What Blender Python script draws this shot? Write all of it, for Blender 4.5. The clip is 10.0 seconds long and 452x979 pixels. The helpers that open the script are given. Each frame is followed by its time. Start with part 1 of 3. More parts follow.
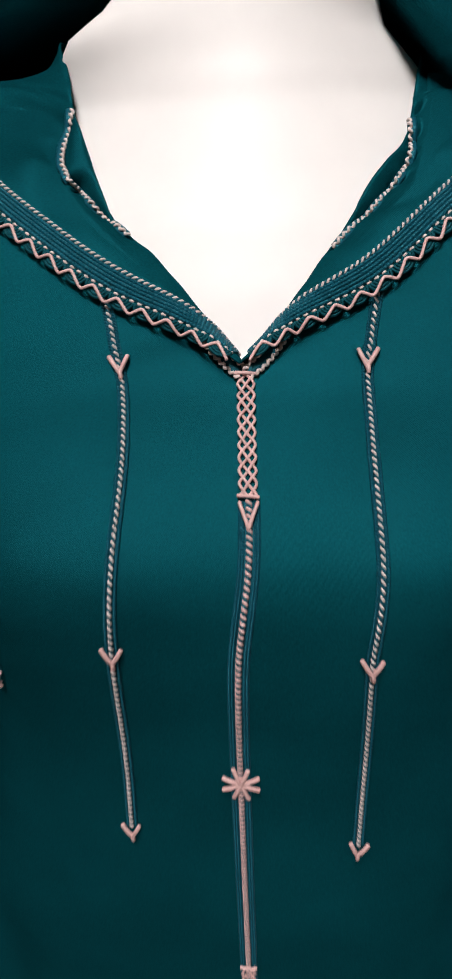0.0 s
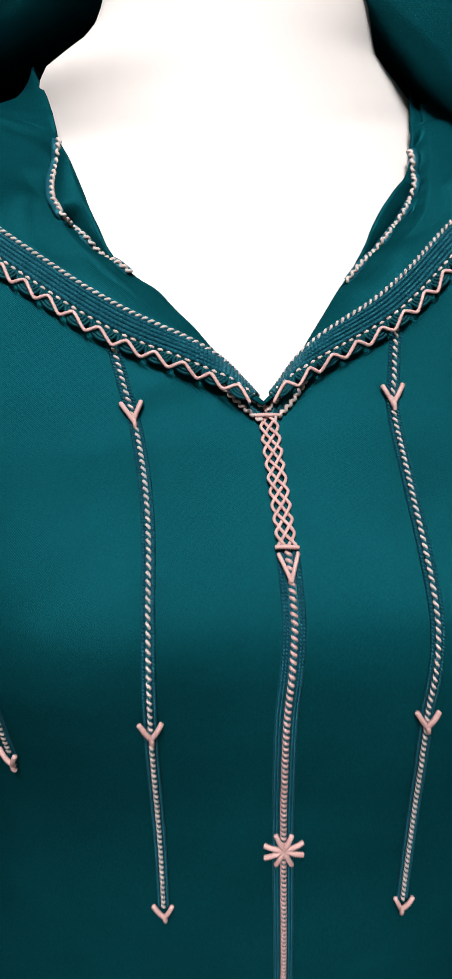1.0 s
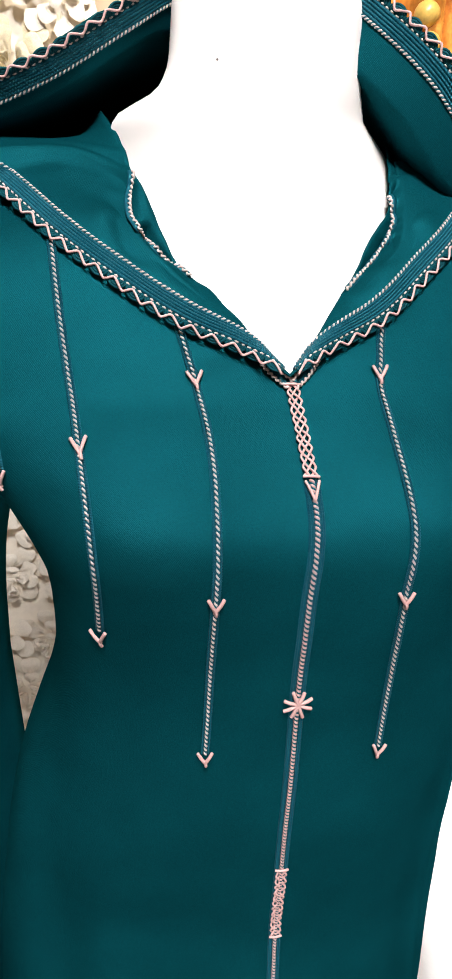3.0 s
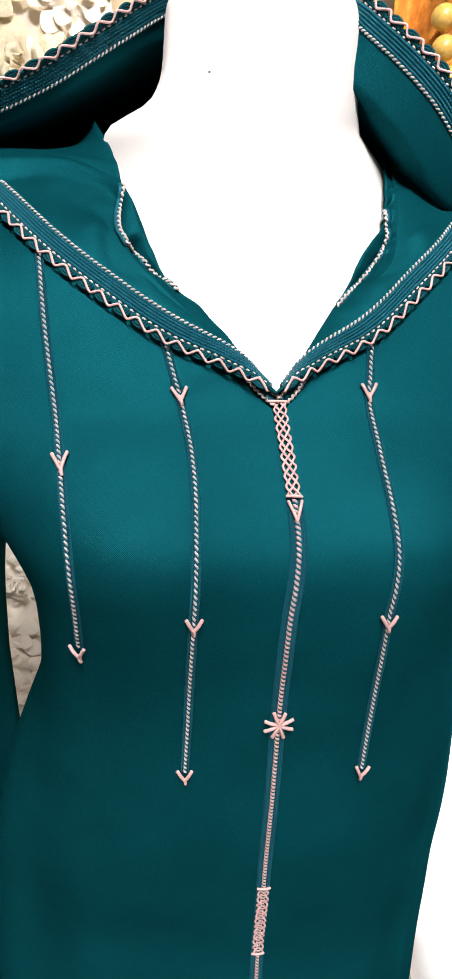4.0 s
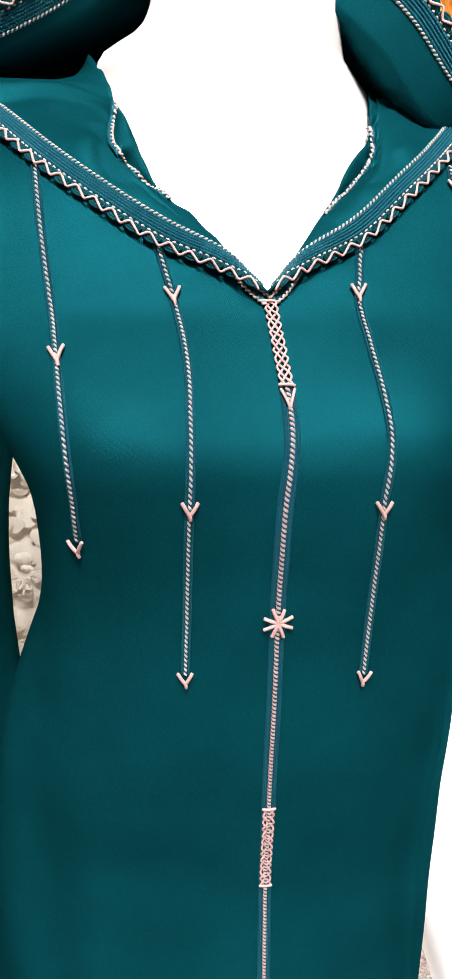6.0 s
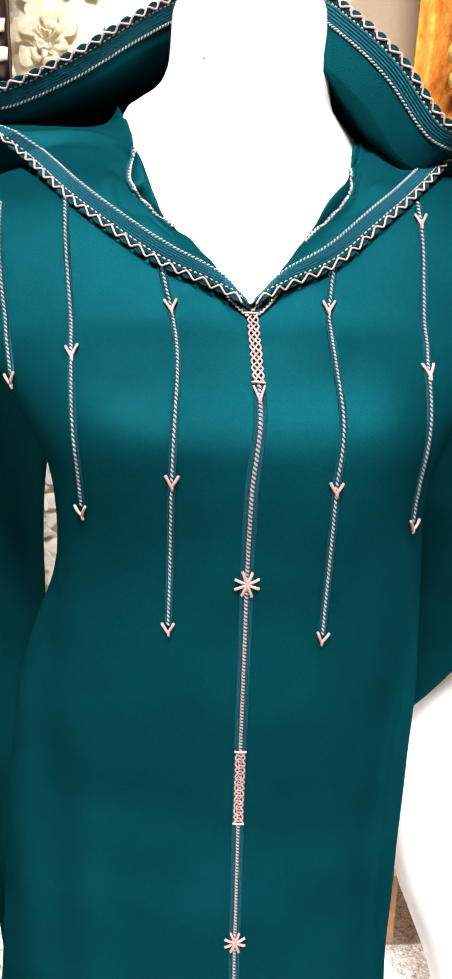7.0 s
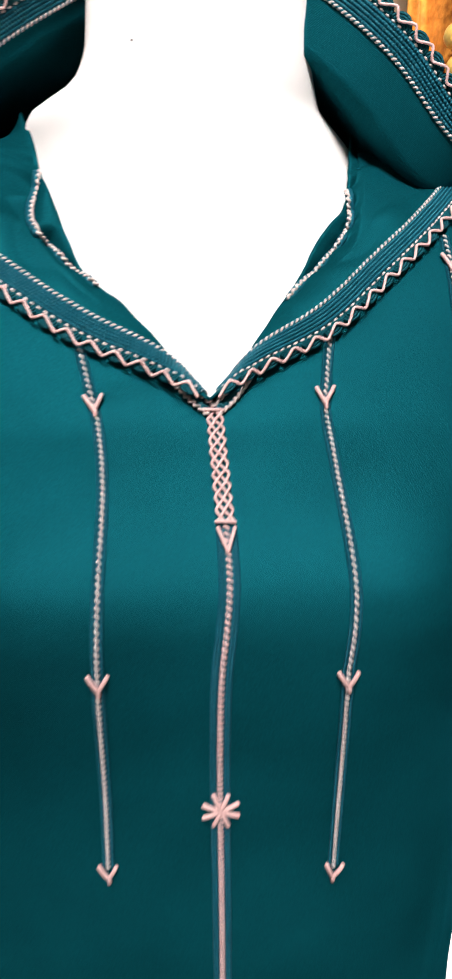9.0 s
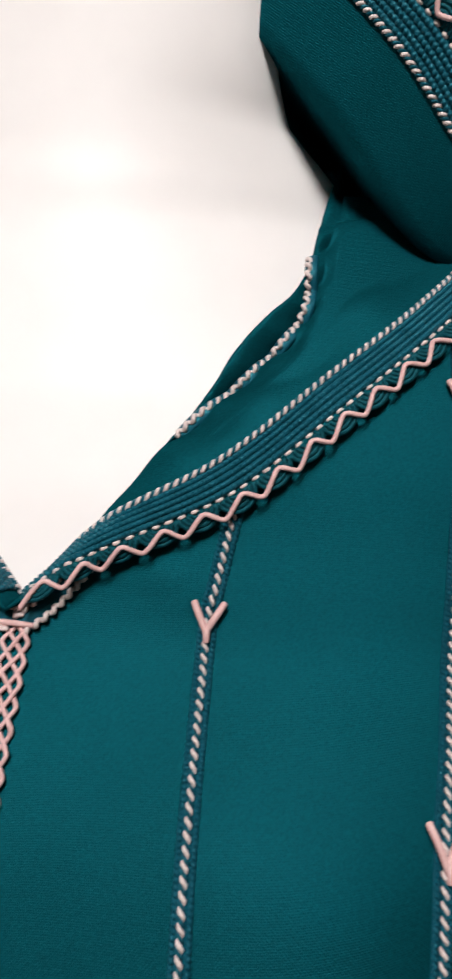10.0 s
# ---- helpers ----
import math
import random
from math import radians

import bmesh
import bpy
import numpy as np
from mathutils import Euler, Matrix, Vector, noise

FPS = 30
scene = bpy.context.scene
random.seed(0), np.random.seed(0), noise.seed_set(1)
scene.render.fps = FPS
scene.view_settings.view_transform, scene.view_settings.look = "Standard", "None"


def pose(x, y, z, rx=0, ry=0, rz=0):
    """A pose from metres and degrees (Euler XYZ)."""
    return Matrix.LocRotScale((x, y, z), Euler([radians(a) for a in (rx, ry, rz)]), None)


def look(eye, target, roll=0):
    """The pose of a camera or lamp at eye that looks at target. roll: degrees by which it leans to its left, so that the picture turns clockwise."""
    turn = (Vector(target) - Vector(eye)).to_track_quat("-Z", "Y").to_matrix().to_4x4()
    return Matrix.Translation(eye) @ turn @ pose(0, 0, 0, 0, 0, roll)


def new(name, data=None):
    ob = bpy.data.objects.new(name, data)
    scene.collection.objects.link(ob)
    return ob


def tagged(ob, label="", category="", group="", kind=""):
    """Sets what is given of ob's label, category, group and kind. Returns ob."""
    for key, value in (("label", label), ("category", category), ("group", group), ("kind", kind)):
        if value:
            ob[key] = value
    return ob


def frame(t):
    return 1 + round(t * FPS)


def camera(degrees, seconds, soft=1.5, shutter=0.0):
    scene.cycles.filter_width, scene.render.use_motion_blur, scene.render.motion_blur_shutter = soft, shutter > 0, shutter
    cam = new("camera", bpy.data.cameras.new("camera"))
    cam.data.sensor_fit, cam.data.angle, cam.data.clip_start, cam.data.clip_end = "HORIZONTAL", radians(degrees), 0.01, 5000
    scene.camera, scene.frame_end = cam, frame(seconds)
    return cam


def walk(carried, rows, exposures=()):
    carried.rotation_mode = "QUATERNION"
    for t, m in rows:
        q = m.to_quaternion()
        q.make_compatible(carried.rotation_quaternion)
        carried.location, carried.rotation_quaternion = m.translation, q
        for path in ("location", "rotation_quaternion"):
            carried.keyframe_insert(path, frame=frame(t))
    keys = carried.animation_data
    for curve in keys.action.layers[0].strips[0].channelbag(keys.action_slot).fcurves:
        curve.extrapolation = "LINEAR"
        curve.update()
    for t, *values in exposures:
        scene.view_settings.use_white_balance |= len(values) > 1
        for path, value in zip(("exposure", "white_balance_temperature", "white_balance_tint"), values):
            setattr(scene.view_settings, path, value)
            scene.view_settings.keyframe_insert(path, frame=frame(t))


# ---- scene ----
cam = camera(35.0, 10.0, shutter=0.3)
PATH = [
    (0, (0.021, 0.016, 1.366), (-0.129, 1.896, 0.7), -1.7),
    (0.5, (0.014, 0.09, 1.373), (-0.11, 1.969, 0.698), -1.7),
    (1, (-0.034, 0.041, 1.376), (0.054, 1.937, 0.746), -2.5),
    (1.5, (-0.075, -0.001, 1.373), (0.201, 1.88, 0.75), -0.7),
    (2, (-0.116, -0.036, 1.381), (0.177, 1.847, 0.773), 0.7),
    (2.5, (-0.128, -0.073, 1.382), (0.174, 1.811, 0.781), 0.6),
    (2.7, (-0.127, -0.08, 1.379), (0.209, 1.794, 0.767), 0.5),
    (4, (-0.098, -0.075, 1.392), (0.181, 1.803, 0.765), 1.2),
    (4.5, (-0.093, -0.076, 1.383), (0.145, 1.816, 0.781), 1.1),
    (5, (-0.092, -0.081, 1.367), (0.143, 1.826, 0.81), 1.1),
    (5.5, (-0.1, -0.088, 1.329), (0.162, 1.821, 0.795), -0.1),
    (5.7, (-0.1, -0.092, 1.317), (0.194, 1.81, 0.772), -0.4),
    (6.8, (-0.054, -0.192, 1.299), (0.051, 1.749, 0.827), 0.9),
    (7, (-0.048, -0.208, 1.301), (0.061, 1.73, 0.819), 1.1),
    (7.5, (-0.034, -0.197, 1.305), (0.043, 1.75, 0.853), 1.1),
    (8, (-0.039, -0.15, 1.312), (0.031, 1.802, 0.883), 1.0),
    (8.5, (-0.045, -0.094, 1.318), (0.107, 1.841, 0.838), -0.3),
    (9, (-0.017, -0.01, 1.352), (0.114, 1.927, 0.87), -0.9),
    (9.3, (0.035, 0.066, 1.373), (0.055, 2.009, 0.892), -0.4),
    (9.5, (0.071, 0.117, 1.383), (-0.090, 2.063, 0.952), -0.2),
    (9.8, (0.086, 0.160, 1.391), (-0.150, 2.100, 0.955), 1.5),
    (10, (0.080, 0.169, 1.403), (-0.020, 2.103, 0.915), 3.3),
]
STOPS = [(0.0, -1.22), (0.5, -1.5), (1.0, -0.9), (1.5, -0.55), (2.0, -0.5), (2.5, -0.45), (4.5, -0.45), (5.5, -0.26), (7.0, -0.1), (7.5, -0.05), (8.5, -0.2),
         (9.0, -0.4), (9.5, -0.9), (10.0, -1.15)]
walk(cam, [(t, look(eye, target, roll)) for t, eye, target, roll in PATH], STOPS)

# ---- light ----
world = bpy.data.worlds.new("shop_world")
scene.world = world
world.use_nodes = True
world.node_tree.nodes["Background"].inputs[0].default_value = (1.0, 0.93, 0.85, 1)
world.node_tree.nodes["Background"].inputs[1].default_value = 0.02


def area_lamp(name, place, target, size, watts, colour):
    data = bpy.data.lights.new(name, "AREA")
    data.shape, data.size, data.energy, data.color = "DISK", size, watts, colour
    ob = new(name, data)
    ob.matrix_world = look(place, target)
    return ob


# Key from above, inferred from the shading; its fixture is out of view.
area_lamp("unseen_overhead_light", (-0.12, -0.45, 2.62), (0.0, 0.4, 1.3), 0.42, 37, (1.0, 0.98, 0.97))
# Added frontal fill for the robe; stands for no known fixture.
area_lamp("unseen_overhead_light", (-0.10, -1.25, 3.1), (0.0, 0.4, 1.0), 0.5, 86, (1.0, 0.97, 0.96))


def spot_lamp(name, place, target, cone, watts, colour, blend=0.3):
    data = bpy.data.lights.new(name, "SPOT")
    data.spot_size, data.spot_blend, data.energy, data.color, data.shadow_soft_size = radians(cone), blend, watts, colour, 0.05
    ob = new(name, data)
    ob.matrix_world = look(place, target)
    return ob


# Added narrow spot, lifts the robe's lower front; no known source.
spot_lamp("added_spot", (0.05, -2.3, 2.7), (0.0, 0.38, 0.74), 15, 330, (1.0, 0.97, 0.95), 1.0)
# Added to whiten the pouf, aimed low to miss the sleeve.
spot_lamp("added_spot", (1.2, -2.3, 2.4), (0.45, 0.78, 0.36), 10.5, 2400, (1.0, 0.97, 0.95), 0.2)
# Added to brighten the flower wall, clear of the robe.
spot_lamp("added_spot", (-1.3, 1.0, 2.62), (-0.45, 1.5, 0.95), 50, 520, (1.0, 0.95, 0.90), 0.8)
# Added to brighten the curtain and the cream wall beside it.
spot_lamp("added_spot", (0.55, -0.1, 3.1), (0.48, 1.6, 1.95), 46, 250, (1.0, 0.9, 0.75))


# ---- materials ----
def material(name, colour, rough=0.6, metal=0.0, spec=0.5, tint=None, sheen=0.0, sheen_tint=None, vary=0.15, scale=30.0,
             fine=400.0, bump=0.1, bump_scale=900.0, dist=0.0005, warm=None, random_vary=0.0):
    m = bpy.data.materials.new(name)
    m.use_nodes = True
    nt = m.node_tree
    b = nt.nodes["Principled BSDF"]
    co = nt.nodes.new("ShaderNodeTexCoord")
    n1 = nt.nodes.new("ShaderNodeTexNoise")
    n1.inputs["Scale"].default_value, n1.inputs["Detail"].default_value = scale, 4
    n2 = nt.nodes.new("ShaderNodeTexNoise")
    n2.inputs["Scale"].default_value, n2.inputs["Detail"].default_value = fine, 2
    for n in (n1, n2):
        nt.links.new(co.outputs["Object"], n.inputs["Vector"])
    add = nt.nodes.new("ShaderNodeMath")
    add.operation = "ADD"
    nt.links.new(n1.outputs[0], add.inputs[0])
    nt.links.new(n2.outputs[0], add.inputs[1])
    ramp = nt.nodes.new("ShaderNodeMapRange")
    ramp.inputs[1].default_value, ramp.inputs[2].default_value = 0.6, 1.4
    nt.links.new(add.outputs[0], ramp.inputs[0])
    mix = nt.nodes.new("ShaderNodeMix")
    mix.data_type = "RGBA"
    second = warm or colour
    mix.inputs[6].default_value = (*[c * (1 - vary) for c in colour], 1)
    mix.inputs[7].default_value = (*[min(1, c * (1 + vary)) for c in second], 1)
    nt.links.new(ramp.outputs[0], mix.inputs[0])
    nt.links.new(mix.outputs[2], b.inputs["Base Color"])
    b.inputs["Roughness"].default_value, b.inputs["Metallic"].default_value = rough, metal
    b.inputs["Specular IOR Level"].default_value = spec
    if tint:
        b.inputs["Specular Tint"].default_value = (*tint, 1)
    if sheen:
        b.inputs["Sheen Weight"].default_value = sheen
        b.inputs["Sheen Tint"].default_value = (*(sheen_tint or colour), 1)
        b.inputs["Sheen Roughness"].default_value = 0.4
    if bump:
        n3 = nt.nodes.new("ShaderNodeTexNoise")
        n3.inputs["Scale"].default_value, n3.inputs["Detail"].default_value = bump_scale, 3
        nt.links.new(co.outputs["Object"], n3.inputs["Vector"])
        bp = nt.nodes.new("ShaderNodeBump")
        bp.inputs["Strength"].default_value, bp.inputs["Distance"].default_value = bump, dist
        nt.links.new(n3.outputs[0], bp.inputs["Height"])
        nt.links.new(bp.outputs[0], b.inputs["Normal"])
    return m


def woven(m, scale, strength, dist):
    """Adds a fine twill relief to a fabric."""
    nt = m.node_tree
    b = nt.nodes["Principled BSDF"]
    co = nt.nodes.new("ShaderNodeTexCoord")
    waves = []
    for turn in (0.9, -0.7):
        mp = nt.nodes.new("ShaderNodeMapping")
        mp.inputs["Rotation"].default_value = (0, turn, 0)
        nt.links.new(co.outputs["Object"], mp.inputs[0])
        w = nt.nodes.new("ShaderNodeTexWave")
        w.inputs["Scale"].default_value, w.inputs["Distortion"].default_value = scale, 1.5
        nt.links.new(mp.outputs[0], w.inputs[0])
        waves.append(w)
    mul = nt.nodes.new("ShaderNodeMath")
    mul.operation = "MULTIPLY"
    for k, w in enumerate(waves):
        nt.links.new(w.outputs["Fac"], mul.inputs[k])
    bp = nt.nodes.new("ShaderNodeBump")
    bp.inputs["Strength"].default_value, bp.inputs["Distance"].default_value = strength, dist
    nt.links.new(mul.outputs[0], bp.inputs["Height"])
    old = b.inputs["Normal"].links
    if old:
        nt.links.new(old[0].from_socket, bp.inputs["Normal"])
    nt.links.new(bp.outputs[0], b.inputs["Normal"])
    return m


TEAL = (0.0014, 0.037, 0.046)


def satin_gloss(m, colour, rough):
    """Adds a coloured satin gloss over a matt cloth."""
    nt = m.node_tree
    b = nt.nodes["Principled BSDF"]
    g = nt.nodes.new("ShaderNodeBsdfGlossy")
    g.inputs["Color"].default_value, g.inputs["Roughness"].default_value = (*colour, 1), rough
    if b.inputs["Normal"].links:
        nt.links.new(b.inputs["Normal"].links[0].from_socket, g.inputs["Normal"])
    add = nt.nodes.new("ShaderNodeAddShader")
    nt.links.new(b.outputs[0], add.inputs[0])
    nt.links.new(g.outputs[0], add.inputs[1])
    nt.links.new(add.outputs[0], nt.nodes["Material Output"].inputs[0])
    return m


fabric = woven(material("teal_crepe", TEAL, rough=0.8, spec=0.0,
                        vary=0.42, scale=11, fine=1050, bump=0.35, bump_scale=1100, dist=0.0006), 430, 0.30, 0.0006)
satin_gloss(fabric, (0.0010, 0.020, 0.025), 0.36)
tape_mat = material("teal_braid", (0.005, 0.068, 0.100), rough=0.38, spec=0.5, tint=(0.2, 0.8, 0.9), vary=0.3, scale=300, fine=1500,
                    bump=0.5, bump_scale=1800, dist=0.0004)
lace_mat = material("dark_teal_lace", (0.004, 0.054, 0.070), rough=0.5, spec=0.3, tint=(0.2, 0.8, 0.9), vary=0.4, scale=500, fine=1600,
                    bump=0.7, bump_scale=1500, dist=0.0006)
pink = material("rose_thread", (0.62, 0.36, 0.34), rough=0.42, spec=0.5, vary=0.10, scale=200, fine=1500, bump=0.4, bump_scale=2500,
                dist=0.0003, warm=(0.68, 0.44, 0.42))
pale = material("pale_silk_thread", (0.66, 0.54, 0.51), rough=0.38, spec=0.55, vary=0.12, scale=200, fine=1500, bump=0.4, bump_scale=2500,
                dist=0.0003)
skin = material("white_mannequin_lacquer", (0.90, 0.85, 0.825), rough=0.45, spec=0.4, vary=0.02, scale=6, fine=60, bump=0.04, bump_scale=35,
                dist=0.003)


def chip(m, place, size):
    """A small dark chip in a lacquer."""
    nt = m.node_tree
    b = nt.nodes["Principled BSDF"]
    co = nt.nodes.new("ShaderNodeTexCoord")
    far = nt.nodes.new("ShaderNodeVectorMath")
    far.operation = "DISTANCE"
    far.inputs[1].default_value = place
    nt.links.new(co.outputs["Object"], far.inputs[0])
    edge = nt.nodes.new("ShaderNodeMapRange")
    edge.inputs[1].default_value, edge.inputs[2].default_value = size * 0.7, size
    nt.links.new(far.outputs["Value"], edge.inputs[0])
    mix = nt.nodes.new("ShaderNodeMix")
    mix.data_type = "RGBA"
    mix.inputs[6].default_value = (0.10, 0.08, 0.07, 1)
    nt.links.new(b.inputs["Base Color"].links[0].from_socket, mix.inputs[7])
    nt.links.new(edge.outputs[0], mix.inputs[0])
    nt.links.new(mix.outputs[2], b.inputs["Base Color"])


chip(skin, (-0.036, 0.4565, 1.505), 0.0011)
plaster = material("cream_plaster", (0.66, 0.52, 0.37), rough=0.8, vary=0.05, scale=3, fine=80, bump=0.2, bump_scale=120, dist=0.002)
# Unseen room surfaces, dark so less bounce light fills hood and sleeves.
dark_unseen_wall = material("bounce_cut_taupe", (0.20, 0.165, 0.135), rough=0.7, vary=0.03, scale=3, fine=90, bump=0.1, bump_scale=150, dist=0.001)
dark_south_wall = material("bounce_cut_grey", (0.24, 0.22, 0.20), rough=0.7, vary=0.03, scale=3, fine=90, bump=0.1, bump_scale=150, dist=0.001)
tile_mat = material("speckled_floor", (0.26, 0.185, 0.16), rough=0.35, vary=0.6, scale=75, fine=220, bump=0.1, bump_scale=80, dist=0.001,
                    warm=(0.80, 0.70, 0.66))
amber = material("amber_velvet", (0.50, 0.155, 0.018), rough=0.7, spec=0.25, sheen=0.5, sheen_tint=(1.0, 0.6, 0.2), vary=0.45, scale=16, fine=60,
                 bump=0.5, bump_scale=70, dist=0.006, warm=(0.64, 0.27, 0.045))
gold = material("gilded_wood", (0.66, 0.42, 0.10), rough=0.35, spec=0.6, vary=0.2, scale=60, fine=200, bump=0.1, bump_scale=200)
petal = material("cream_petal", (0.80, 0.68, 0.45), rough=0.7, spec=0.2, vary=0.14, scale=14, fine=60, bump=0.3, bump_scale=50, dist=0.003,
                 warm=(0.86, 0.78, 0.60))
white_petal = material("white_petal", (0.86, 0.79, 0.69), rough=0.7, spec=0.2, vary=0.08, scale=14, fine=60, bump=0.3, bump_scale=50, dist=0.003)
brown = material("dark_brown_cloth", (0.055, 0.026, 0.018), rough=0.7, vary=0.3, scale=20, fine=120, bump=0.3, bump_scale=150, dist=0.002)
tan = material("tan_board", (0.50, 0.30, 0.15), rough=0.75, vary=0.08, scale=12, fine=150, bump=0.2, bump_scale=200, dist=0.001)
satin = material("white_satin", (0.84, 0.83, 0.83), rough=0.5, spec=0.4, vary=0.03, scale=5, fine=80, bump=0.15, bump_scale=25, dist=0.006)


# ---- helpers ----
def thing(name, label, category, group="", kind=""):
    return tagged(new(name), label, category, group, kind)


def mesh_part(name, verts, faces, mat, parent=None, label="", smooth=True):
    me = bpy.data.meshes.new(name)
    me.from_pydata([tuple(v) for v in verts], [], faces)
    me.update()
    me.materials.append(mat)
    if smooth:
        me.polygons.foreach_set("use_smooth", [True] * len(me.polygons))
    ob = new(name, me)
    if parent:
        ob.parent = parent
    if label:
        ob["label"] = label
    return ob


def interp(table, z):
    """Smooth (monotone cubic) reading of a table of (z, values...), z rising."""
    if z <= table[0][0]:
        return table[0][1:]
    if z >= table[-1][0]:
        return table[-1][1:]
    k = 0
    while table[k + 1][0] < z:
        k += 1
    p1, p2 = table[k], table[k + 1]
    h = p2[0] - p1[0]
    t = (z - p1[0]) / h
    out = []
    for c in range(1, len(p1)):
        d = (p2[c] - p1[c]) / h

        def slope(i):
            if i <= 0 or i >= len(table) - 1:
                return d
            a = (table[i][c] - table[i - 1][c]) / (table[i][0] - table[i - 1][0])
            b = (table[i + 1][c] - table[i][c]) / (table[i + 1][0] - table[i][0])
            return 0.0 if a * b <= 0 else 2 * a * b / (a + b)

        m1, m2 = slope(k), slope(k + 1)
        out.append((2 * t**3 - 3 * t**2 + 1) * p1[c] + (t**3 - 2 * t**2 + t) * h * m1 + (3 * t**2 - 2 * t**3) * p2[c] + (t**3 - t**2) * h * m2)
    return out


def spline(points, count):
    """Catmull-Rom through the points, evenly spaced by length."""
    p = np.array(points, float)
    p = np.vstack([2 * p[0] - p[1], p, 2 * p[-1] - p[-2]])
    dense = []
    for k in range(1, len(p) - 2):
        for t in np.linspace(0, 1, 24, endpoint=False):
            a, b, c, d = p[k - 1:k + 3]
            dense.append(0.5 * (2 * b + (c - a) * t + (2 * a - 5 * b + 4 * c - d) * t * t + (3 * b - a - 3 * c + d) * t**3))
    dense.append(p[-2])
    dense = np.array(dense)
    run = np.r_[0, np.cumsum(np.linalg.norm(np.diff(dense, axis=0), axis=1))]
    s = np.linspace(0, run[-1], count)
    return np.stack([np.interp(s, run, dense[:, c]) for c in range(p.shape[1])], 1)


def length(points):
    return float(np.sum(np.linalg.norm(np.diff(points, axis=0), axis=1)))


class Shape:
    """Gathers vertices and faces of one mesh."""

    def __init__(self):
        self.v, self.f = [], []

    def tube(self, pts, r, sides=7, flat=1.0, normals=None):
        pts = np.array(pts, float)
        tan_ = np.gradient(pts, axis=0)
        tan_ /= np.linalg.norm(tan_, axis=1)[:, None] + 1e-12
        base = len(self.v)
        up = np.array((0, -1.0, 0.2))
        rr = r if hasattr(r, "__len__") else [r] * len(pts)
        for k, (p, t) in enumerate(zip(pts, tan_)):
            n = np.array(normals[k], float) if normals is not None else up
            n = n - t * (n @ t)
            if np.linalg.norm(n) < 1e-6:
                n = np.array((1.0, 0, 0)) - t * t[0]
            n /= np.linalg.norm(n)
            up = n
            b = np.cross(t, n)
            for j in range(sides):
                a = 2 * math.pi * j / sides
                self.v.append(p + rr[k] * (b * math.cos(a) + n * flat * math.sin(a)))
        for k in range(len(pts) - 1):
            for j in range(sides):
                q = base + k * sides
                self.f.append((q + j, q + (j + 1) % sides, q + sides + (j + 1) % sides, q + sides + j))
        self.f.append(tuple(base + j for j in reversed(range(sides))))
        self.f.append(tuple(base + (len(pts) - 1) * sides + j for j in range(sides)))

    def twist(self, pts, nor, pitch, r_path, r_tube, phase=0.0, sides=6, per_turn=12):
        """A strand that winds round a line."""
        pts, nor = np.array(pts, float), np.array(nor, float)
        run = np.r_[0, np.cumsum(np.linalg.norm(np.diff(pts, axis=0), axis=1))]
        s = np.arange(0, run[-1], pitch / per_turn)
        p = np.stack([np.interp(s, run, pts[:, c]) for c in range(3)], 1)
        n = np.stack([np.interp(s, run, nor[:, c]) for c in range(3)], 1)
        t = np.gradient(p, axis=0)
        t /= np.linalg.norm(t, axis=1)[:, None]
        n -= t * np.sum(n * t, axis=1)[:, None]
        n /= np.linalg.norm(n, axis=1)[:, None]
        b = np.cross(t, n)
        a = (2 * math.pi * s / pitch + phase)[:, None]
        out = b * np.cos(a) + n * np.sin(a)
        self.tube(p + out * r_path, r_tube, sides, normals=out)

    def bead(self, p, t, n, long_, wide, high, rings=5, sides=8):
        t = np.array(t, float) / np.linalg.norm(t)
        n = np.array(n, float) - t * (np.array(n, float) @ t)
        n /= np.linalg.norm(n)
        b = np.cross(t, n)
        base = len(self.v)
        self.v.append(p - t * long_)
        for i in range(1, rings):
            a = math.pi * i / rings
            for j in range(sides):
                c = 2 * math.pi * j / sides
                self.v.append(p - t * long_ * math.cos(a) + math.sin(a) * (b * wide * math.cos(c) + n * high * math.sin(c)))
        self.v.append(p + t * long_)
        last = len(self.v) - 1
        for j in range(sides):
            k = (j + 1) % sides
            self.f.append((base, base + 1 + k, base + 1 + j))
            self.f.append((last, last - sides + j, last - sides + k))
            for i in range(rings - 2):
                q = base + 1 + i * sides
                self.f.append((q + j, q + k, q + sides + k, q + sides + j))

    def grid(self, rows, closed=False):
        """Faces over rows of points, all of one length."""
        base, w = len(self.v), len(rows[0])
        for r in rows:
            self.v.extend(r)
        for i in range(len(rows) - 1):
            for j in range(w if closed else w - 1):
                k = (j + 1) % w
                self.f.append((base + i * w + j, base + i * w + k, base + (i + 1) * w + k, base + (i + 1) * w + j))

    def box(self, lo, hi):
        base = len(self.v)
        for z in (lo[2], hi[2]):
            self.v += [np.array(q) for q in ((lo[0], lo[1], z), (hi[0], lo[1], z), (hi[0], hi[1], z), (lo[0], hi[1], z))]
        for q in ((0, 3, 2, 1), (4, 5, 6, 7), (0, 1, 5, 4), (1, 2, 6, 5), (2, 3, 7, 6), (3, 0, 4, 7)):
            self.f.append(tuple(base + k for k in q))

    def done(self, name, mat, parent=None, label="", smooth=True):
        return mesh_part(name, self.v, self.f, mat, parent, label, smooth)


